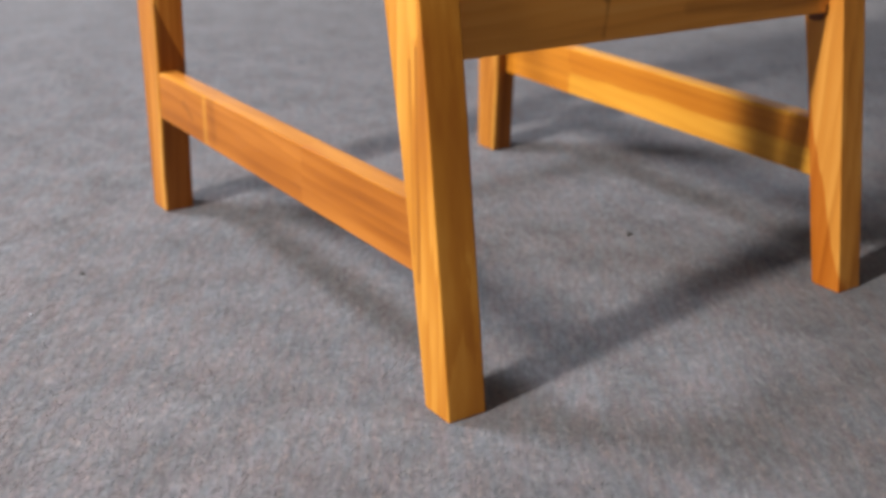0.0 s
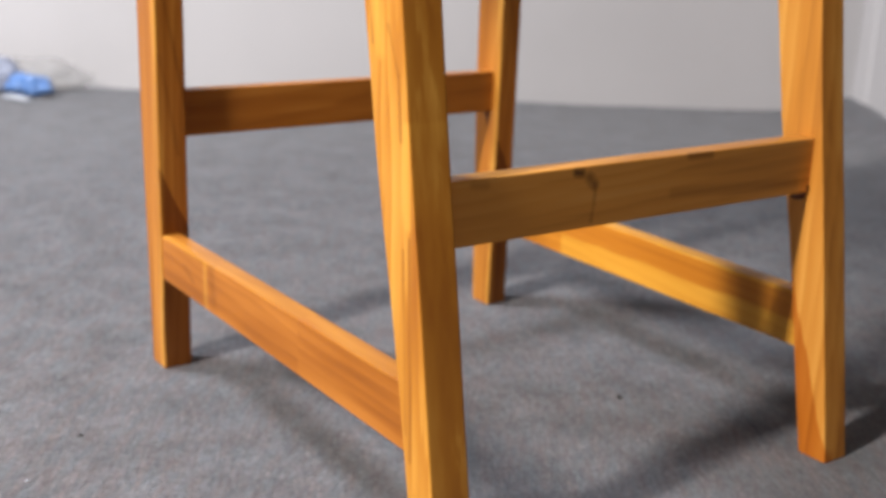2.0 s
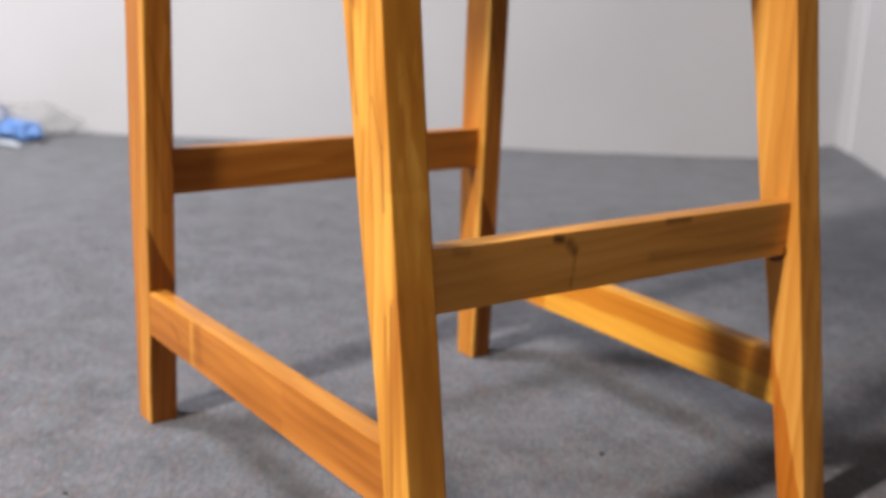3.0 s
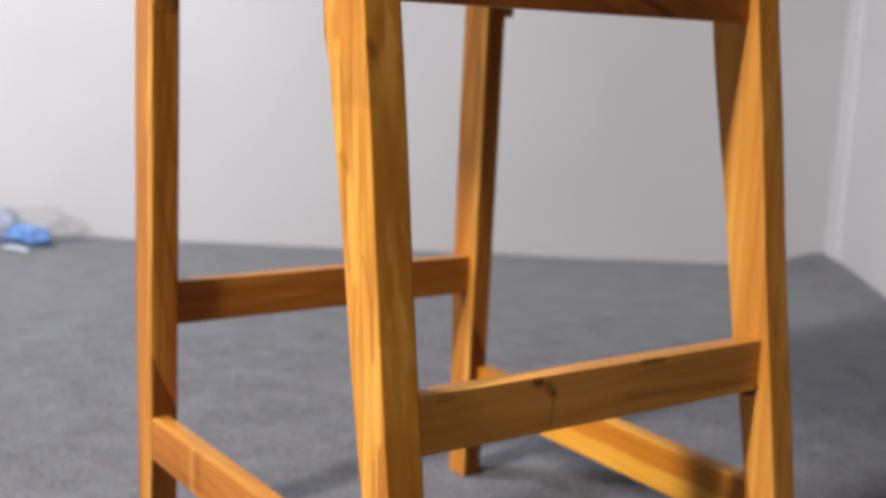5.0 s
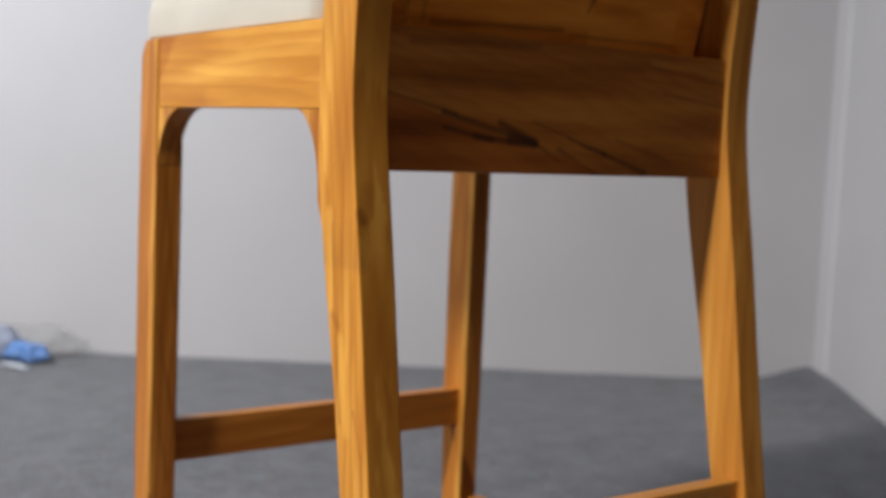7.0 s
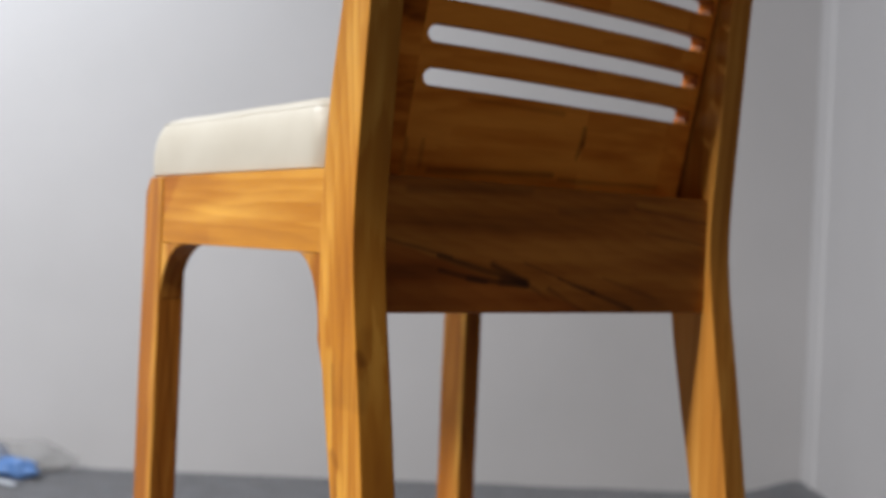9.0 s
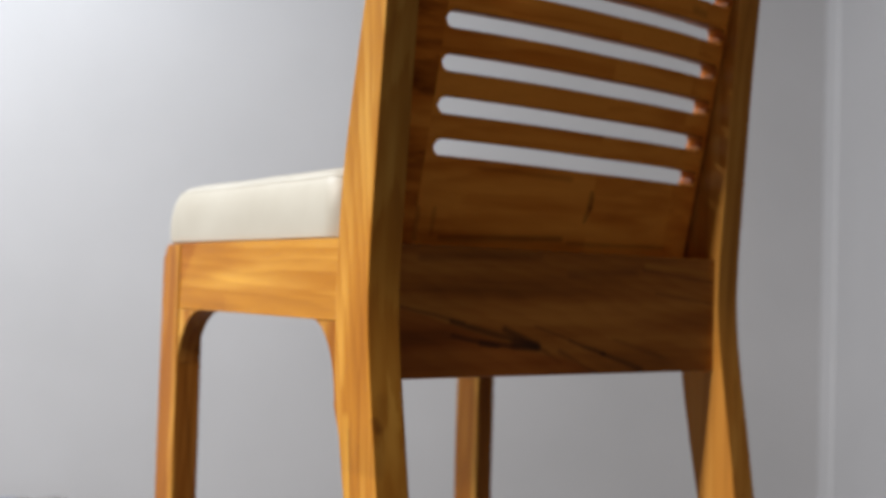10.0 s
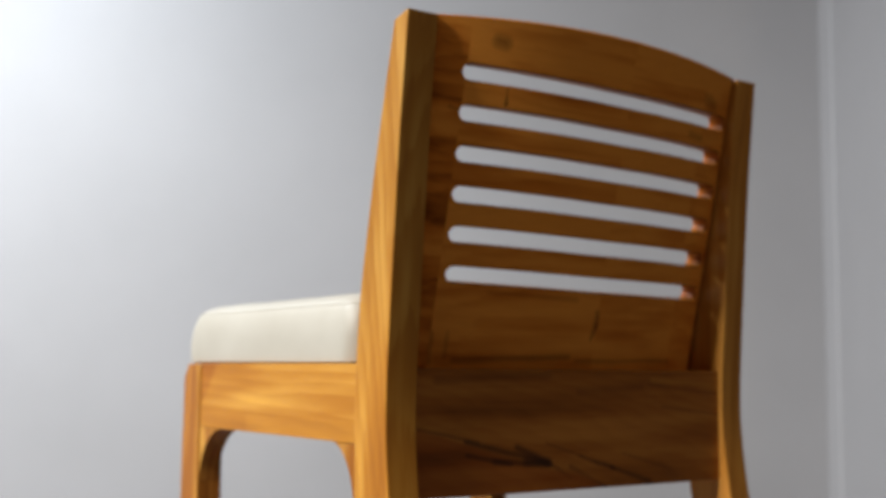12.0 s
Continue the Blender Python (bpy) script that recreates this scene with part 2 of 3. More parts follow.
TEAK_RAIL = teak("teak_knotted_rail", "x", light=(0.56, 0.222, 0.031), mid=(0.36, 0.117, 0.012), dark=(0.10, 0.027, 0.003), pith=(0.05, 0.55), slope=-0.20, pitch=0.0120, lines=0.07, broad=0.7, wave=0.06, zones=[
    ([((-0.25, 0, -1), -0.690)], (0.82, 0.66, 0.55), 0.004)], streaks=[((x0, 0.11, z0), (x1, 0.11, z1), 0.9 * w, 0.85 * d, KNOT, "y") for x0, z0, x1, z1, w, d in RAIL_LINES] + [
    ((0.21, 0.11, 0.678), (0.33, 0.11, 0.655), 0.012, 0.35, (0.50, 0.20, 0.03), "y"), ((0.345, 0.11, 0.728), (0.45, 0.11, 0.722), 0.004, 0.5, (0.55, 0.23, 0.035), "y")])
TEAK_STEP = teak("teak_knotted_stretcher", "x", light=(0.80, 0.40, 0.080), mid=(0.69, 0.30, 0.044), dark=(0.32, 0.115, 0.015), pith=(0.03, 0.22), lines=0.11, broad=0.3, joints=[(0.181, -0.03)], streaks=[
    ((0.160, 0.058, 0.3025), (0.166, 0.058, 0.3015), 0.005, 0.9, KNOT, ""), ((0.174, 0.058, 0.298), (0.180, 0.058, 0.291), 0.006, 0.6, KNOT, ""), ((0.181, 0.058, 0.292), (0.179, 0.058, 0.262), 0.003, 0.4, HEART, ""),
    ((0.287, 0.058, 0.305), (0.313, 0.058, 0.304), 0.005, 0.65, HEART, ""), ((0.060, 0.058, 0.303), (0.072, 0.058, 0.301), 0.005, 0.3, HEART, ""), ((0.27, 0.058, 0.274), (0.43, 0.058, 0.268), 0.006, 0.3, HEART, "")])
# The zone darkens the right slot ends, painting shade over lamplight there.
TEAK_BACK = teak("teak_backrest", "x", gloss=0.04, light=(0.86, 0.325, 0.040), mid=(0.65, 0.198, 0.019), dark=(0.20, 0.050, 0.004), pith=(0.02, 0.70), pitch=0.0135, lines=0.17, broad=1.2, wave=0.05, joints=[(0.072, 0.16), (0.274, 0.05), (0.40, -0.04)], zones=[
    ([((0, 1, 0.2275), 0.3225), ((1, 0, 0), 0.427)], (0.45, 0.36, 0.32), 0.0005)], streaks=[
    ((0.102, 0.1, 1.056), (0.110, 0.1, 1.055), 0.009, 0.55, KNOT, "y"), ((0.119, 0.1, 1.012), (0.119, 0.1, 0.997), 0.0022, 0.75, KNOT, "y"), ((0.405, 0.1, 1.041), (0.415, 0.1, 1.037), 0.010, 0.45, KNOT, "y"), ((0.38, 0.1, 1.000), (0.40, 0.1, 0.998), 0.006, 0.35, KNOT, "y"),
    ((0.272, 0.1, 0.800), (0.273, 0.1, 0.785), 0.003, 0.55, KNOT, "y"), ((0.273, 0.1, 0.785), (0.268, 0.1, 0.770), 0.003, 0.45, KNOT, "y"), ((0.073, 0.1, 0.775), (0.074, 0.1, 0.745), 0.003, 0.35, HEART, "y"), ((0.090, 0.1, 0.775), (0.090, 0.1, 0.750), 0.003, 0.3, HEART, "y"),
    ((0.10, 0.1, 0.748), (0.24, 0.1, 0.752), 0.004, 0.5, KNOT, "y"), ((0.25, 0.1, 0.748), (0.40, 0.1, 0.750), 0.003, 0.35, KNOT, "y"), ((0.13, 0.1, 0.815), (0.24, 0.1, 0.812), 0.004, 0.3, HEART, "y"), ((0.06, 0.1, 0.99), (0.08, 0.1, 0.985), 0.003, 0.5, HEART, "y")])


def yarn(nt, co, colour):
    """Yarn: long soft streaks turned to fit the camera's view, slightly pink and cool by turns, with worn patches."""
    along_view = node(nt, "ShaderNodeMapping")
    along_view.vector_type = "TEXTURE"
    along_view.inputs["Rotation"].default_value[2] = 0.95
    along_view.inputs["Scale"].default_value = (4.5, 1.0, 1.0)
    nt.links.new(co, along_view.inputs["Vector"])
    view_streak = noise_at(nt, along_view.outputs[0], 230.0, 2.0, 0.5)
    tint = noise_at(nt, vmaths(nt, "ADD", along_view.outputs[0], (3.0, 1.0, 0.0)), 90.0, 2.0, 0.5)
    worn = noise_at(nt, co, 13.0, 5.0, 0.68)
    colour = mixed(nt, "MULTIPLY", 1.0, colour, ramp(nt, view_streak, [(0.3, (0.84, 0.84, 0.84)), (0.7, (1.15, 1.15, 1.15))]))
    colour = mixed(nt, "MULTIPLY", 1.0, colour, ramp(nt, tint, [(0.35, (0.95, 1.0, 1.04)), (0.65, (1.07, 0.97, 0.965))]))
    return mixed(nt, "MULTIPLY", 1.0, colour, ramp(nt, worn, [(0.34, (0.70, 0.685, 0.68)), (0.66, (1.05, 1.05, 1.055))]))


def carpet_material():
    m, nt, b = material("grey_carpet", 0.95)
    co = nt.nodes.new("ShaderNodeTexCoord").outputs["Object"]
    speck = noise_at(nt, co, 420.0, 4.0, 0.75)
    tuft = noise_at(nt, co, 130.0, 3.0, 0.6)
    tone = maths(nt, "ADD", maths(nt, "MULTIPLY", speck, 0.55), maths(nt, "MULTIPLY", tuft, 0.45))
    colour = ramp(nt, tone, [(0.36, (0.069, 0.070, 0.074)), (0.5, (0.111, 0.113, 0.119)), (0.66, (0.163, 0.166, 0.174))])
    colour = yarn(nt, co, colour)
    nt.links.new(colour, b.inputs["Base Color"])
    b.inputs["Specular IOR Level"].default_value = 0.1
    b.inputs["Sheen Weight"].default_value = 0.2
    bumped(nt, b, tone, 0.3, 0.003)
    return m


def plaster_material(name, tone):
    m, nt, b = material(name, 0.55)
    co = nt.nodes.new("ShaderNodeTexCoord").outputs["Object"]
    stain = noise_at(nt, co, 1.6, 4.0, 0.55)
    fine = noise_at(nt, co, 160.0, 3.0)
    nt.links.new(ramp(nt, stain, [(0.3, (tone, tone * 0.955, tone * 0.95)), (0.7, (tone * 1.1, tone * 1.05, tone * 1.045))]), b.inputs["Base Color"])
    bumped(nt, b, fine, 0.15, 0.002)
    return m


def cloth_material():
    m, nt, b = material("cream_leatherette", 0.5)
    co = nt.nodes.new("ShaderNodeTexCoord").outputs["Object"]
    pore = noise_at(nt, co, 700.0, 3.0)
    soft = noise_at(nt, co, 12.0, 3.0)
    nt.links.new(ramp(nt, soft, [(0.3, (0.465, 0.423, 0.350)), (0.7, (0.51, 0.47, 0.395))]), b.inputs["Base Color"])
    bumped(nt, b, maths(nt, "ADD", maths(nt, "MULTIPLY", pore, 0.2), soft), 0.25, 0.003)
    return m


def film_material(name, colour, rough, alpha):
    m, nt, b = material(name, rough)
    co = nt.nodes.new("ShaderNodeTexCoord").outputs["Object"]
    crease = noise_at(nt, co, 45.0, 4.0, 0.6)
    nt.links.new(ramp(nt, crease, [(0.3, tuple(0.75 * c for c in colour)), (0.7, colour)]), b.inputs["Base Color"])
    b.inputs["Alpha"].default_value = alpha
    bumped(nt, b, crease, 0.5, 0.01)
    return m


def pile_material():
    m, nt, b = material("grey_carpet_pile", 0.95)
    geo = nt.nodes.new("ShaderNodeNewGeometry").outputs["Random Per Island"]
    co = nt.nodes.new("ShaderNodeTexCoord").outputs["Object"]
    up = nt.nodes.new("ShaderNodeCombineXYZ")
    up.inputs[2].default_value = 1.0
    nt.links.new(up.outputs[0], b.inputs["Normal"])
    colour = ramp(nt, geo, [(0.0, (0.128, 0.128, 0.137)), (0.35, (0.144, 0.141, 0.151)), (0.65, (0.150, 0.149, 0.156)), (0.92, (0.164, 0.157, 0.156)), (1.0, (0.19, 0.184, 0.183))])
    colour = yarn(nt, co, colour)
    nt.links.new(colour, b.inputs["Base Color"])
    b.inputs["Specular IOR Level"].default_value = 0.1
    return m


CARPET, PLASTER, CREAM = carpet_material(), plaster_material("white_wall_paint", 0.44), cloth_material()
# The second grey, for unseen walls and ceiling, is darkened to limit bounced light.
PILE, LOW_BOUNCE_PLASTER = pile_material(), plaster_material("low_bounce_grey", 0.16)
# Paler wall paint that puts the corner's bright reflection into the colour.
REFLECTION_PAINT = plaster_material("corner_reflection_paint", 0.48)
BLUE_FILM = film_material("blue_plastic", (0.10, 0.21, 0.47), 0.4, 1.0)
PALE_FILM = film_material("pale_blue_plastic", (0.30, 0.33, 0.44), 0.5, 0.6)
CLEAR_FILM = film_material("clear_plastic", (0.42, 0.40, 0.385), 0.6, 0.32)
WHITE_FILM = film_material("white_plastic", (0.42, 0.44, 0.48), 0.45, 1.0)


# ---- building ----
def finish(name, bm, mat, parent=None, label="", angle=35):
    bmesh.ops.recalc_face_normals(bm, faces=bm.faces)
    me = bpy.data.meshes.new(name)
    bm.to_mesh(me)
    bm.free()
    me.materials.append(mat)
    me.shade_smooth()
    me.set_sharp_from_angle(angle=radians(angle))
    ob = new(name, me)
    if parent:
        even = ob.modifiers.new("even_normals", "WEIGHTED_NORMAL")
        even.keep_sharp, even.weight = True, 80
        ob.parent = parent
    if label:
        ob["label"] = label
    return ob


def part(name, bm, mat, parent, label=""):
    return finish(name, bm, mat, parent, label)


def prism(outline, axis, a, b, bevel=0.0025):
    """A board: a flat outline pushed from a to b along x, y or z, with its edges eased."""
    bm = bmesh.new()

    def place(p, d):
        p = list(p)
        p.insert("xyz".index(axis), d)
        return p

    low = [bm.verts.new(place(p, a)) for p in outline]
    top = [bm.verts.new(place(p, b)) for p in outline]
    bm.faces.new(low[::-1])
    bm.faces.new(top)
    for i in range(len(outline)):
        j = (i + 1) % len(outline)
        bm.faces.new((low[i], low[j], top[j], top[i]))
    bmesh.ops.recalc_face_normals(bm, faces=bm.faces)
    if bevel:
        sharp = [e for e in bm.edges if e.calc_face_angle(0) > radians(30)]
        bmesh.ops.bevel(bm, geom=sharp, offset=bevel, segments=2, profile=0.6, affect="EDGES")
    return bm


def board(x0, x1, y0, y1, z0, z1, bevel=0.0025):
    return prism([(x0, y0), (x1, y0), (x1, y1), (x0, y1)], "z", z0, z1, bevel)


def smooth_line(points, steps):
    """A soft curve through points (y, z), evenly stepped in z."""
    zs, ys = [p[1] for p in points], [p[0] for p in points]
    out = np.linspace(zs[0], zs[-1], steps)
    line = np.interp(out, zs, ys)
    for _ in range(3):
        line[1:-1] = 0.25 * line[:-2] + 0.5 * line[1:-1] + 0.25 * line[2:]
    return list(zip(line.tolist(), out.tolist()))


def tube(path, radius, closed=True, sides=8):
    bm = bmesh.new()
    rings, n = [], len(path)
    for i, p in enumerate(path):
        ahead = (Vector(path[(i + 1) % n]) - Vector(path[i - 1])).normalized() if closed else (Vector(path[min(i + 1, n - 1)]) - Vector(path[max(i - 1, 0)])).normalized()
        side = ahead.cross((0, 0, 1)).normalized()
        up = side.cross(ahead)
        rings.append([bm.verts.new(Vector(p) + radius * (side * math.cos(a) + up * math.sin(a))) for a in [2 * math.pi * k / sides for k in range(sides)]])
    for i in range(n if closed else n - 1):
        for k in range(sides):
            bm.faces.new((rings[i][k], rings[i][(k + 1) % sides], rings[(i + 1) % n][(k + 1) % sides], rings[(i + 1) % n][k]))
    return bm


# ---- the room ----
def wall(name, corners, label, mat, thickness=0.12):
    (u0, v0), (u1, v1) = corners
    bm = bmesh.new()
    run = Vector((u1 - u0, v1 - v0)).normalized()
    out = Vector((run.y, -run.x)) * thickness
    foot = [at(u0, v0), at(u1, v1), at(u1 + out.x, v1 + out.y), at(u0 + out.x, v0 + out.y)]
    low = [bm.verts.new((p.x, p.y, -0.05)) for p in foot]
    top = [bm.verts.new((p.x, p.y, HIGH)) for p in foot]
    bm.faces.new(low[::-1]), bm.faces.new(top)
    for i in range(4):
        bm.faces.new((low[i], low[(i + 1) % 4], top[(i + 1) % 4], top[i]))
    return tagged(finish(name, bm, mat), label, "wall", kind="structure")


wall("wall_north", ((RIGHT, FAR), (LEFT, FAR)), "off-white painted plaster wall behind the chair", PLASTER)
wall("wall_east", ((RIGHT, STEP), (RIGHT, FAR + 0.12)), "off-white painted wall return meeting in a corner", PLASTER)
# Walls added out of view; the right side steps back to cut bounced light.
wall("wall_step", ((SIDE, STEP), (RIGHT + 0.12, STEP)), "unseen wall added to close the room, dark to limit bounced light", LOW_BOUNCE_PLASTER)
wall("wall_side", ((SIDE, NEAR), (SIDE, STEP + 0.12)), "unseen wall added to close the room, dark to limit bounced light", LOW_BOUNCE_PLASTER)
wall("wall_south", ((LEFT - 0.12, NEAR), (SIDE + 0.12, NEAR)), "unseen wall added to close the room, dark to limit bounced light", LOW_BOUNCE_PLASTER)
wall("wall_west", ((LEFT, FAR + 0.12), (LEFT, NEAR)), "unseen wall added to close the room, dark to limit bounced light", LOW_BOUNCE_PLASTER)


def corner_light_strip():
    """A flat pale strip added in the corner to paint in a bright reflection, standing on the carpet."""
    bm = bmesh.new()
    foot = [at(u, v) for u, v in ((RIGHT, FAR - 0.001), (RIGHT - 0.006, FAR - 0.001), (RIGHT - 0.006, FAR - 0.098), (RIGHT, FAR - 0.106))]
    low = [bm.verts.new((p.x, p.y, 0.0)) for p in foot]
    top = [bm.verts.new((p.x, p.y, HIGH - 0.002)) for p in foot]
    bm.faces.new(low[::-1]), bm.faces.new(top)
    for i in range(4):
        bm.faces.new((low[i], low[(i + 1) % 4], top[(i + 1) % 4], top[i]))
    return tagged(finish("trim", bm, REFLECTION_PAINT), "pale flat strip added up the corner in place of a reflection", "trim", kind="structure")


corner_light_strip()


def carpet():
    """One sheet that lies flat and rides up against the walls in the corner."""
    us = np.unique(np.r_[np.linspace(LEFT, 0.2, 12), np.linspace(0.2, RIGHT, 46), np.linspace(RIGHT, SIDE, 6)])
    vs = np.unique(np.r_[np.linspace(NEAR, 1.2, 12), np.linspace(1.2, FAR, 60)])
    bm = bmesh.new()
    grid = []
    for u in us:
        row = []
        for v in vs:
            du, dv = abs(RIGHT - u), (FAR - v)
            z = 0.046 * math.exp(-(du / 0.12) ** 2.2 - (dv / 0.55) ** 2)
            z += 0.006 * math.exp(-(dv / 0.05) ** 2) * (0.5 + 0.5 * noise.noise((u * 4, 0, 0))) * (u > 0.15)
            row.append(bm.verts.new(at(u, v, z)))
        grid.append(row)
    for i in range(len(us) - 1):
        for j in range(len(vs) - 1):
            bm.faces.new((grid[i][j], grid[i + 1][j], grid[i + 1][j + 1], grid[i][j + 1]))
    return tagged(finish("floor", bm, CARPET), "grey speckled short-pile carpet, rucked up in the corner", "carpet", kind="structure")


carpet()


def carpet_pile():
    """Short yarn ends of the carpet round the chair, laid flat along the camera's view."""
    rng = np.random.default_rng(5)
    n = 300000
    x, y = rng.uniform(-0.7, 1.7, n), rng.uniform(-0.5, 1.9, n)
    keep = rng.uniform(0, 1, n) < np.clip((1.75 - np.hypot(x - 0.1, y - 0.1)) / 1.1, 0.0, 1.0)
    x, y = x[keep], y[keep]
    n = len(x)
    way = rng.normal(0.95, 0.4, n) + np.pi * rng.integers(0, 2, n)
    turn, lean = way + np.pi / 2, rng.uniform(0.005, 0.012, n)
    high, wide = rng.uniform(0.0003, 0.0007, n), rng.uniform(0.0010, 0.0020, n)
    places = np.empty((n, 3, 3))
    for k, side in ((0, -1), (1, 1)):
        places[:, k] = np.c_[x + side * wide * np.cos(turn), y + side * wide * np.sin(turn), np.full(n, 0.0002)]
    places[:, 2] = np.c_[x + lean * np.cos(way), y + lean * np.sin(way), high]
    me = bpy.data.meshes.new("carpet_pile")
    me.from_pydata(places.reshape(-1, 3).tolist(), [], np.arange(3 * n).reshape(-1, 3).tolist())
    me.materials.append(PILE)
    return tagged(new("carpet_pile", me), "short grey speckled carpet pile round the chair", "carpet", kind="stuff")


carpet_pile()


def ceiling():
    bm = bmesh.new()
    low = [bm.verts.new(at(u, v, HIGH)) for u, v in ((LEFT, NEAR), (SIDE, NEAR), (SIDE, FAR), (LEFT, FAR))]
    top = [bm.verts.new(p.co + Vector((0, 0, 0.1))) for p in low]
    bm.faces.new(low[::-1]), bm.faces.new(top)
    for i in range(4):
        bm.faces.new((low[i], low[(i + 1) % 4], top[(i + 1) % 4], top[i]))
    return tagged(finish("ceiling", bm, LOW_BOUNCE_PLASTER), "unseen grey ceiling, dark to limit bounced light", "ceiling", kind="structure")


ceiling()

# ---- the chair ----
WIDE, THICK = 0.45, 0.032


def rear_leg_outline():
    back = [(0, 0), (0.010, 0.066), (0.024, 0.149), (0.036, 0.228), (0.049, 0.30), (0.070, 0.437), (0.083, 0.53), (0.097, 0.61), (0.106, 0.67), (0.1065, 0.705),
            (0.1035, 0.75), (0.097, 0.838), (0.089, 0.948), (0.0755, 1.072)]
    front = [(0.032, 0), (0.046, 0.07), (0.067, 0.179), (0.082, 0.246), (0.096, 0.30), (0.120, 0.434), (0.143, 0.533), (0.158, 0.61), (0.1635, 0.65), (0.162, 0.70),
             (0.157, 0.80), (0.1355, 0.911), (0.118, 0.99), (0.0995, 1.066)]
    return smooth_line(back, 44) + smooth_line(front, 44)[::-1]


def bar_chair():
    chair = tagged(new("bar_chair"), "tall varnished teak bar chair with slatted back and cream cushion", "chair")
    leg = part("rear_leg", prism(rear_leg_outline(), "x", 0, THICK + 0.0025, 0.0022), TEAK_A, chair)
    other = part("rear_leg", prism(rear_leg_outline(), "x", 0, THICK, 0.0022), TEAK_Z, chair)
    other.location = (WIDE, 0, 0)
    outline = [(0.532, 0), (0.567, 0), (0.579, 0.28), (0.581, 0.5), (0.578, 0.725), (0.566, 0.7425), (0.529, 0.7425), (0.529, 0.5)]
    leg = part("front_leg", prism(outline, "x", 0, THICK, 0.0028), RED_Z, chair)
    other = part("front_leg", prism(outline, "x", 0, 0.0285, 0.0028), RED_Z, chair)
    other.location = (WIDE - 0.006, 0, 0)
    right = WIDE + THICK
    # low stretchers on both sides, higher ones behind and in front
    for x in (0.0012, right - 0.0232):
        z0, z1, z2 = (0.103, 0.158, 0.1535) if x < 0.1 else (0.0995, 0.1545, 0.1545)
        out = [(0.04, z0), (0.5335, z0 + 0.002), (0.5335, z2), (0.05, z1)]
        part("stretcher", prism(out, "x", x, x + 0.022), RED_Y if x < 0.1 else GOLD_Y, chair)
    part("stretcher", board(0.028, WIDE + 0.002, 0.058, 0.078, 0.2555, 0.3075), TEAK_STEP, chair, "teak stretcher with small dark knots")
    part("stretcher", board(0.028, WIDE + 0.002, 0.543, 0.562, 0.2555, 0.3055), TEAK_X, chair)
    for y in (0.069, 0.561):
        part("peg", prism([(y + 0.012 * math.cos(a), 0.2585 + 0.012 * math.sin(a)) for a in np.linspace(0, 2 * math.pi, 17)[:-1]], "x", WIDE - 0.004, WIDE + 0.004, 0.001), PEG, chair, "dark round wooden peg")
    # seat frame
    for x, up in ((0.0015, 0.0), (right - 0.0235, 0.015)):
        low = 0.667 + up
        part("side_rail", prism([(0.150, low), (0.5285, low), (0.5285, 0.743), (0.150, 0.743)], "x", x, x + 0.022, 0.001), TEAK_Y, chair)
        arc = [(0.4625 + 0.066 * math.sin(a), low - 0.064 + 0.064 * math.cos(a)) for a in np.linspace(0, math.pi / 2, 10)]
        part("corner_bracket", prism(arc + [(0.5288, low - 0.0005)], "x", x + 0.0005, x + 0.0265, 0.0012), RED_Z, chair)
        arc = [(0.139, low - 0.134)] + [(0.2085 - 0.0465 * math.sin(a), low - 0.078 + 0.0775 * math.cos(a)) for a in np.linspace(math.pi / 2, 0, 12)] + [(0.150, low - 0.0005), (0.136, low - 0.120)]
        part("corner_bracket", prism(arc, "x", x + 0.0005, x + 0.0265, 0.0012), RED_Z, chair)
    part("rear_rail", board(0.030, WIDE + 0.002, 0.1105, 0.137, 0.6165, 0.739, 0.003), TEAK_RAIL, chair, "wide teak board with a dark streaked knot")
    part("front_rail", board(0.028, WIDE + 0.002, 0.540, 0.560, 0.690, 0.7405), TEAK_X, chair)
    part("seat_panel", board(0.024, right - 0.024, 0.138, 0.5395, 0.722, 0.738), TEAK_X, chair)
    backrest(chair)
    cushion(chair)
    return chair


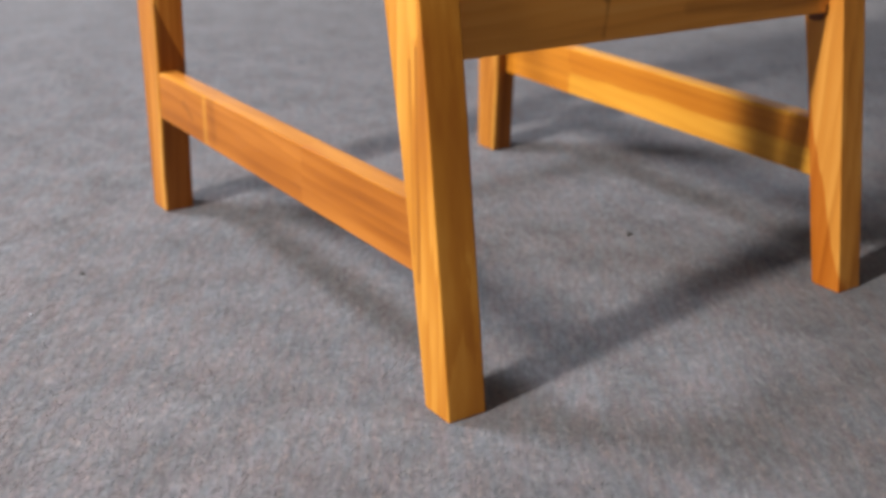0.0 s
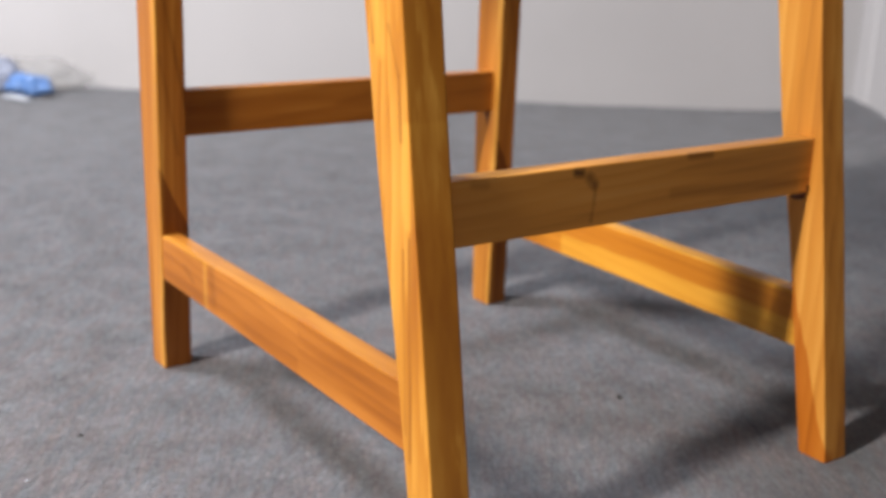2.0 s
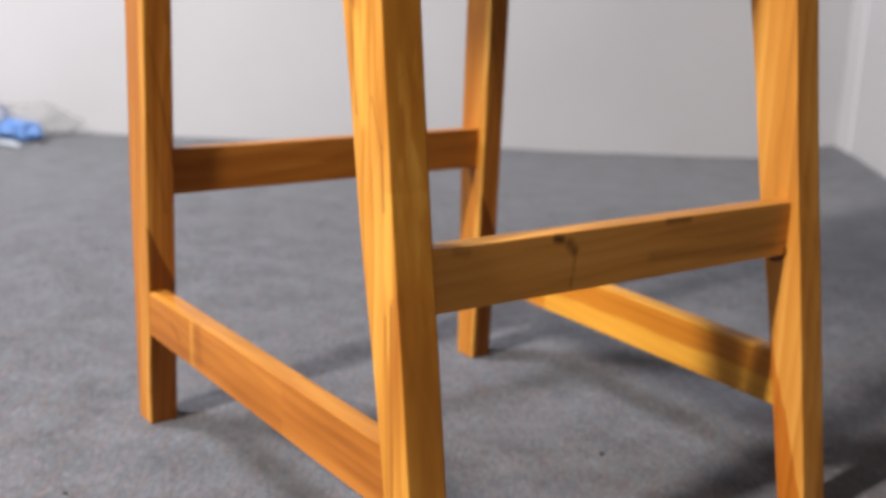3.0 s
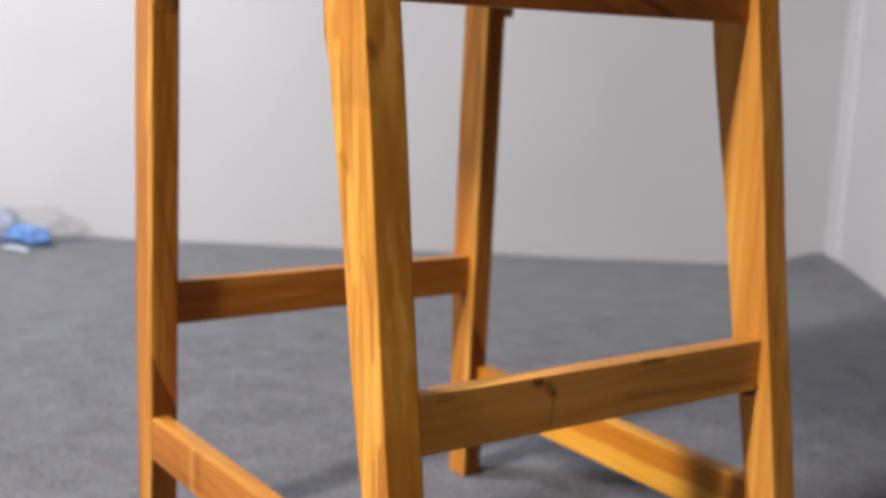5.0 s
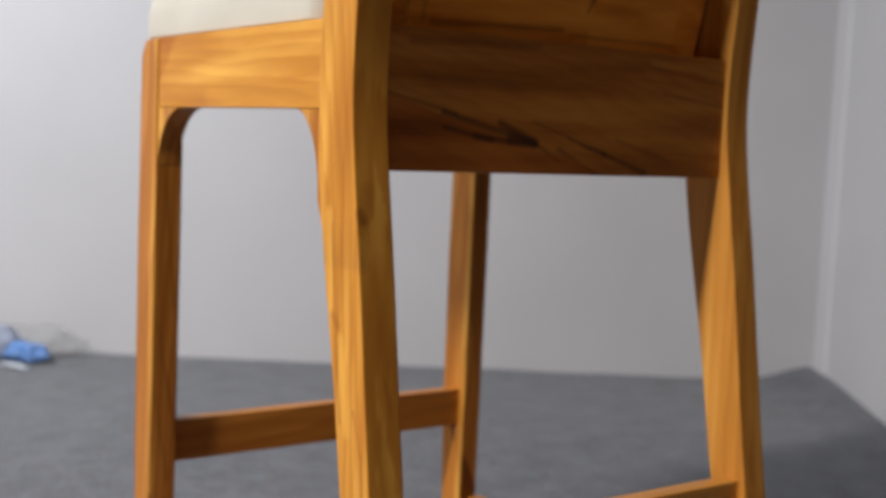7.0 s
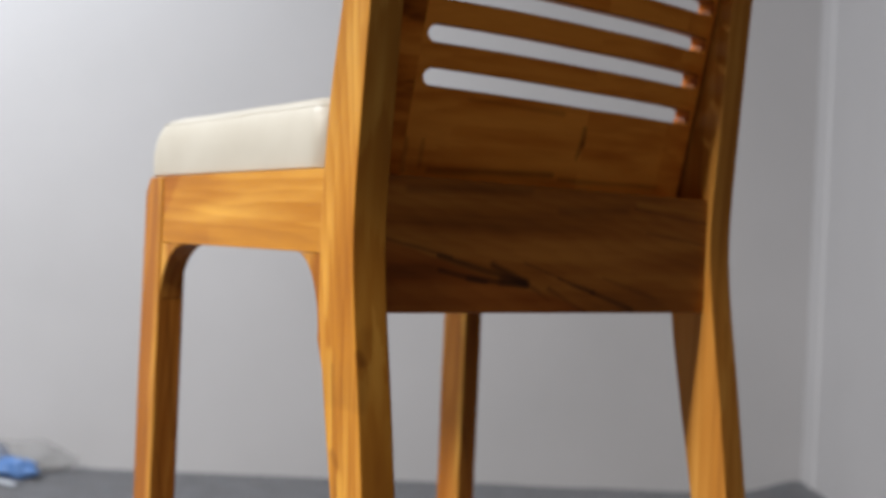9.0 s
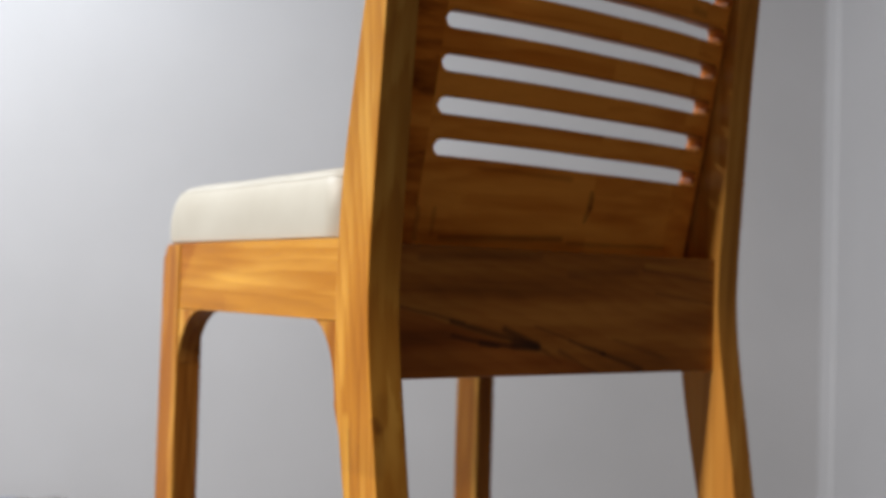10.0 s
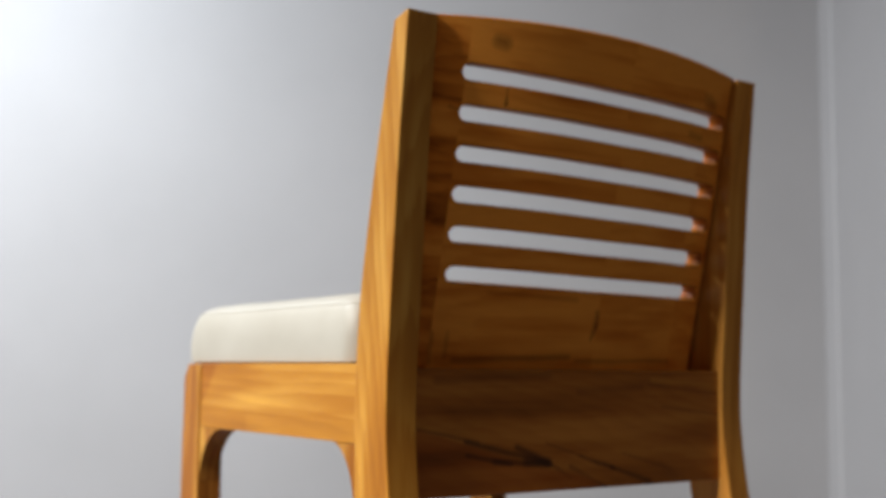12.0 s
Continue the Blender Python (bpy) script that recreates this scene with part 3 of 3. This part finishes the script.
def backrest(chair):
    """A bowed and tilted board between the legs, with six long round-ended slots through it."""
    x0, x1, z0, z1, thick = THICK - 0.002, WIDE + 0.002, 0.735, 1.0725, 0.024
    r = 0.0078
    slots = [(0.8275 + 0.0385 * i, 0.0800 - 0.0022 * i, 0.4415 + 0.0006 * i) for i in range(6)]

    def rear(x, z):
        t = (x - 0.241) / 0.211
        return 0.154 - 0.2275 * (z - 0.747) - 0.025 * (1 - t * t)

    xs = sorted({round(x, 4) for x in [*np.linspace(x0, 0.06, 4), *np.arange(0.0615, 0.086, 0.0012), *np.linspace(0.088, 0.42, 24), *np.arange(0.4290, 0.4466, 0.0012), 0.4490, x1]})

    def half(x, left, end):
        if x <= left or x >= end:
            return 0.0
        d = min(x - left, end - x)
        return r if d >= r else math.sqrt(max(0.0, r * r - (r - d) ** 2))

    bm = bmesh.new()
    columns = []
    for x in xs:
        rise = 0.004 * max(0.0, 1 - (x - 0.07) / 0.2)
        cuts = [z0] + [s + rise + k * half(x, left, end) for s, left, end in slots for k in (-1, 1)] + [z1 + 0.008 * (1 - ((x - 0.241) / 0.211) ** 2)]
        columns.append([bm.verts.new((x, rear(x, z), z)) for z in cuts])
    for a, b in zip(columns, columns[1:]):
        for k in range(0, len(a), 2):
            bm.faces.new((a[k], b[k], b[k + 1], a[k + 1]))
    bmesh.ops.remove_doubles(bm, verts=bm.verts, dist=1e-5)
    made = bmesh.ops.extrude_face_region(bm, geom=list(bm.faces))
    bmesh.ops.translate(bm, verts=[v for v in made["geom"] if isinstance(v, bmesh.types.BMVert)], vec=(0, thick, 0.004))
    bmesh.ops.recalc_face_normals(bm, faces=bm.faces)
    rims = [e for e in bm.edges if len(e.link_faces) == 2 and e.calc_face_angle(0) > radians(50)]
    bmesh.ops.bevel(bm, geom=rims, offset=0.0012, segments=1, affect="EDGES", clamp_overlap=True)
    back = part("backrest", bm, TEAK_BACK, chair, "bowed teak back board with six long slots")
    # Slot faces turned up or down take the darker teak as painted shade.
    back.data.materials.append(SLOT_SHADE)
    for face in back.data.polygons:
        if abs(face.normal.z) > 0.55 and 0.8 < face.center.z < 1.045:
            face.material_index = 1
    return back


def cushion(chair):
    x0, x1, y0, y1, r = 0.006, WIDE + THICK - 0.006, 0.177, 0.590, 0.022
    cx, cy, hx, hy = (x0 + x1) / 2, (y0 + y1) / 2, (x1 - x0) / 2, (y1 - y0) / 2

    def ring(inset, z, sag=0.0):
        pts = []
        for qx, qy, a0 in ((1, 1, 0), (-1, 1, 90), (-1, -1, 180), (1, -1, 270)):
            rr = max(r - inset * 0.3, 0.012)
            for k in range(9):
                a = radians(a0 + 90 * k / 8)
                pts.append((cx + qx * (hx - inset - rr) + rr * math.cos(a), cy + qy * (hy - inset - rr) + rr * math.sin(a)))
        full = []
        for i in range(len(pts)):
            (ax, ay), (bx, by) = pts[i], pts[(i + 1) % len(pts)]
            n = max(1, int(math.hypot(bx - ax, by - ay) / 0.02))
            full += [(ax + (bx - ax) * k / n, ay + (by - ay) * k / n) for k in range(n)]
        return [(x, y, z + sag * noise.noise((x * 9, y * 9, 3.0))) for x, y in full]

    def lean(y, z):
        return y - max(0.0, (y - cy) / hy) * 0.17 * max(0.0, z - 0.75)

    bm = bmesh.new()
    layers = [(0.004, 0.7432), (0.0008, 0.7450), (0.0, 0.751), (-0.001, 0.770), (0.0005, 0.785), (0.003, 0.7955), (0.006, 0.8020), (0.0075, 0.8040), (0.012, 0.8085), (0.022, 0.8125), (0.040, 0.8160), (0.075, 0.8190), (0.12, 0.8215), (0.18, 0.8225)]
    first, before = ring(0, 0), None
    count = len(first)
    for n, (inset, z) in enumerate(layers):
        sx, sy = (hx - inset) / hx, (hy - inset) / hy
        row = [bm.verts.new((cx + (x - cx) * sx, lean(cy + (y - cy) * sy, z), z + (0.0012 if n > 2 else 0) * noise.noise((x * 14, y * 14, z * 30)))) for x, y, _ in first]
        if before:
            for i in range(count):
                bm.faces.new((before[i], before[(i + 1) % count], row[(i + 1) % count], row[i]))
        else:
            bm.faces.new(row[::-1])
        before = row
    bm.faces.new(before)
    pad = part("seat_cushion", bm, CREAM, chair, "cream leatherette box cushion with piped edge")
    s = 0.0065
    path = [(cx + (x - cx) * (hx - s) / hx, lean(cy + (y - cy) * (hy - s) / hy, 0.803), 0.8030 + 0.0012 * noise.noise((x * 14, y * 14, 24.0))) for x, y, _ in first]
    part("piping", tube(path, 0.0007), CREAM, pad)
    return pad


bar_chair()


# ---- clutter by the wall ----
def crumpled(name, place, size, seed, mat, label, category, turn=0.0):
    bm = bmesh.new()
    bmesh.ops.create_icosphere(bm, subdivisions=5, radius=1.0)
    spin = Matrix.Rotation(turn, 3, "Z")
    for v in bm.verts:
        p = v.co.copy()
        f = 1 + 0.30 * noise.noise(p * 1.7 + Vector((seed, 0, 0))) + 0.16 * abs(noise.noise(p * 4.1 + Vector((0, seed, 0)))) + 0.06 * noise.noise(p * 9 + Vector((0, 0, seed)))
        q = spin @ Vector((p.x * f * size[0], p.y * f * size[1], p.z * f * size[2]))
        v.co = q
    low = min(v.co.z for v in bm.verts)
    cut = low * 0.55
    for v in bm.verts:
        v.co.z = max(v.co.z, cut) - cut
    ob = finish(name, bm, mat, angle=60)
    ob.location = place
    return tagged(ob, label, category)


crumpled("plastic_wrapper", at(-1.075, 2.22, 0.004), (0.062, 0.035, 0.030), 2.0, BLUE_FILM, "crumpled bright blue plastic wrapper lying on the carpet", "wrapper", ROOM - 0.25)
crumpled("plastic_bag", at(-1.185, 2.26, 0.004), (0.08, 0.05, 0.05), 5.0, PALE_FILM, "crumpled pale blue plastic bag by the wall", "bag", ROOM)
crumpled("plastic_sheet", at(-1.075, 2.305, 0.004), (0.12, 0.035, 0.046), 8.0, CLEAR_FILM, "crumpled clear plastic sheet leaning against the wall", "sheet", ROOM)
crumpled("plastic_scrap", at(-1.07, 2.12, 0.004), (0.05, 0.010, 0.008), 11.0, WHITE_FILM, "small white plastic scrap lying on the carpet", "scrap", ROOM - 0.6)


def crumb(place, size, seed, mat, label):
    bm = bmesh.new()
    bmesh.ops.create_icosphere(bm, subdivisions=2, radius=1.0)
    for v in bm.verts:
        f = 1 + 0.5 * noise.noise(v.co * 1.5 + Vector((seed, 0, 0)))
        v.co = Vector((v.co.x * f * size, v.co.y * f * size * 0.7, max(v.co.z, -0.6) * f * size * 0.6))
    low = min(v.co.z for v in bm.verts)
    for v in bm.verts:
        v.co.z -= low
    ob = finish("crumb", bm, mat, angle=60)
    ob.location = place
    return tagged(ob, label, "crumb", group="crumbs on the carpet")


DARK_FLUFF = film_material("dark_fluff", (0.05, 0.05, 0.045), 0.9, 1.0)
crumb((-0.133, 0.413, 0.0005), 0.0020, 1.0, DARK_FLUFF, "tiny dark crumb lying on the grey carpet")
crumb((0.386, 0.218, 0.0005), 0.0030, 4.0, DARK_FLUFF, "dark crumb lying on the carpet under the chair")
crumb((-0.201, 0.347, 0.0005), 0.0016, 7.0, WHITE_FILM, "tiny white crumb lying on the grey carpet")
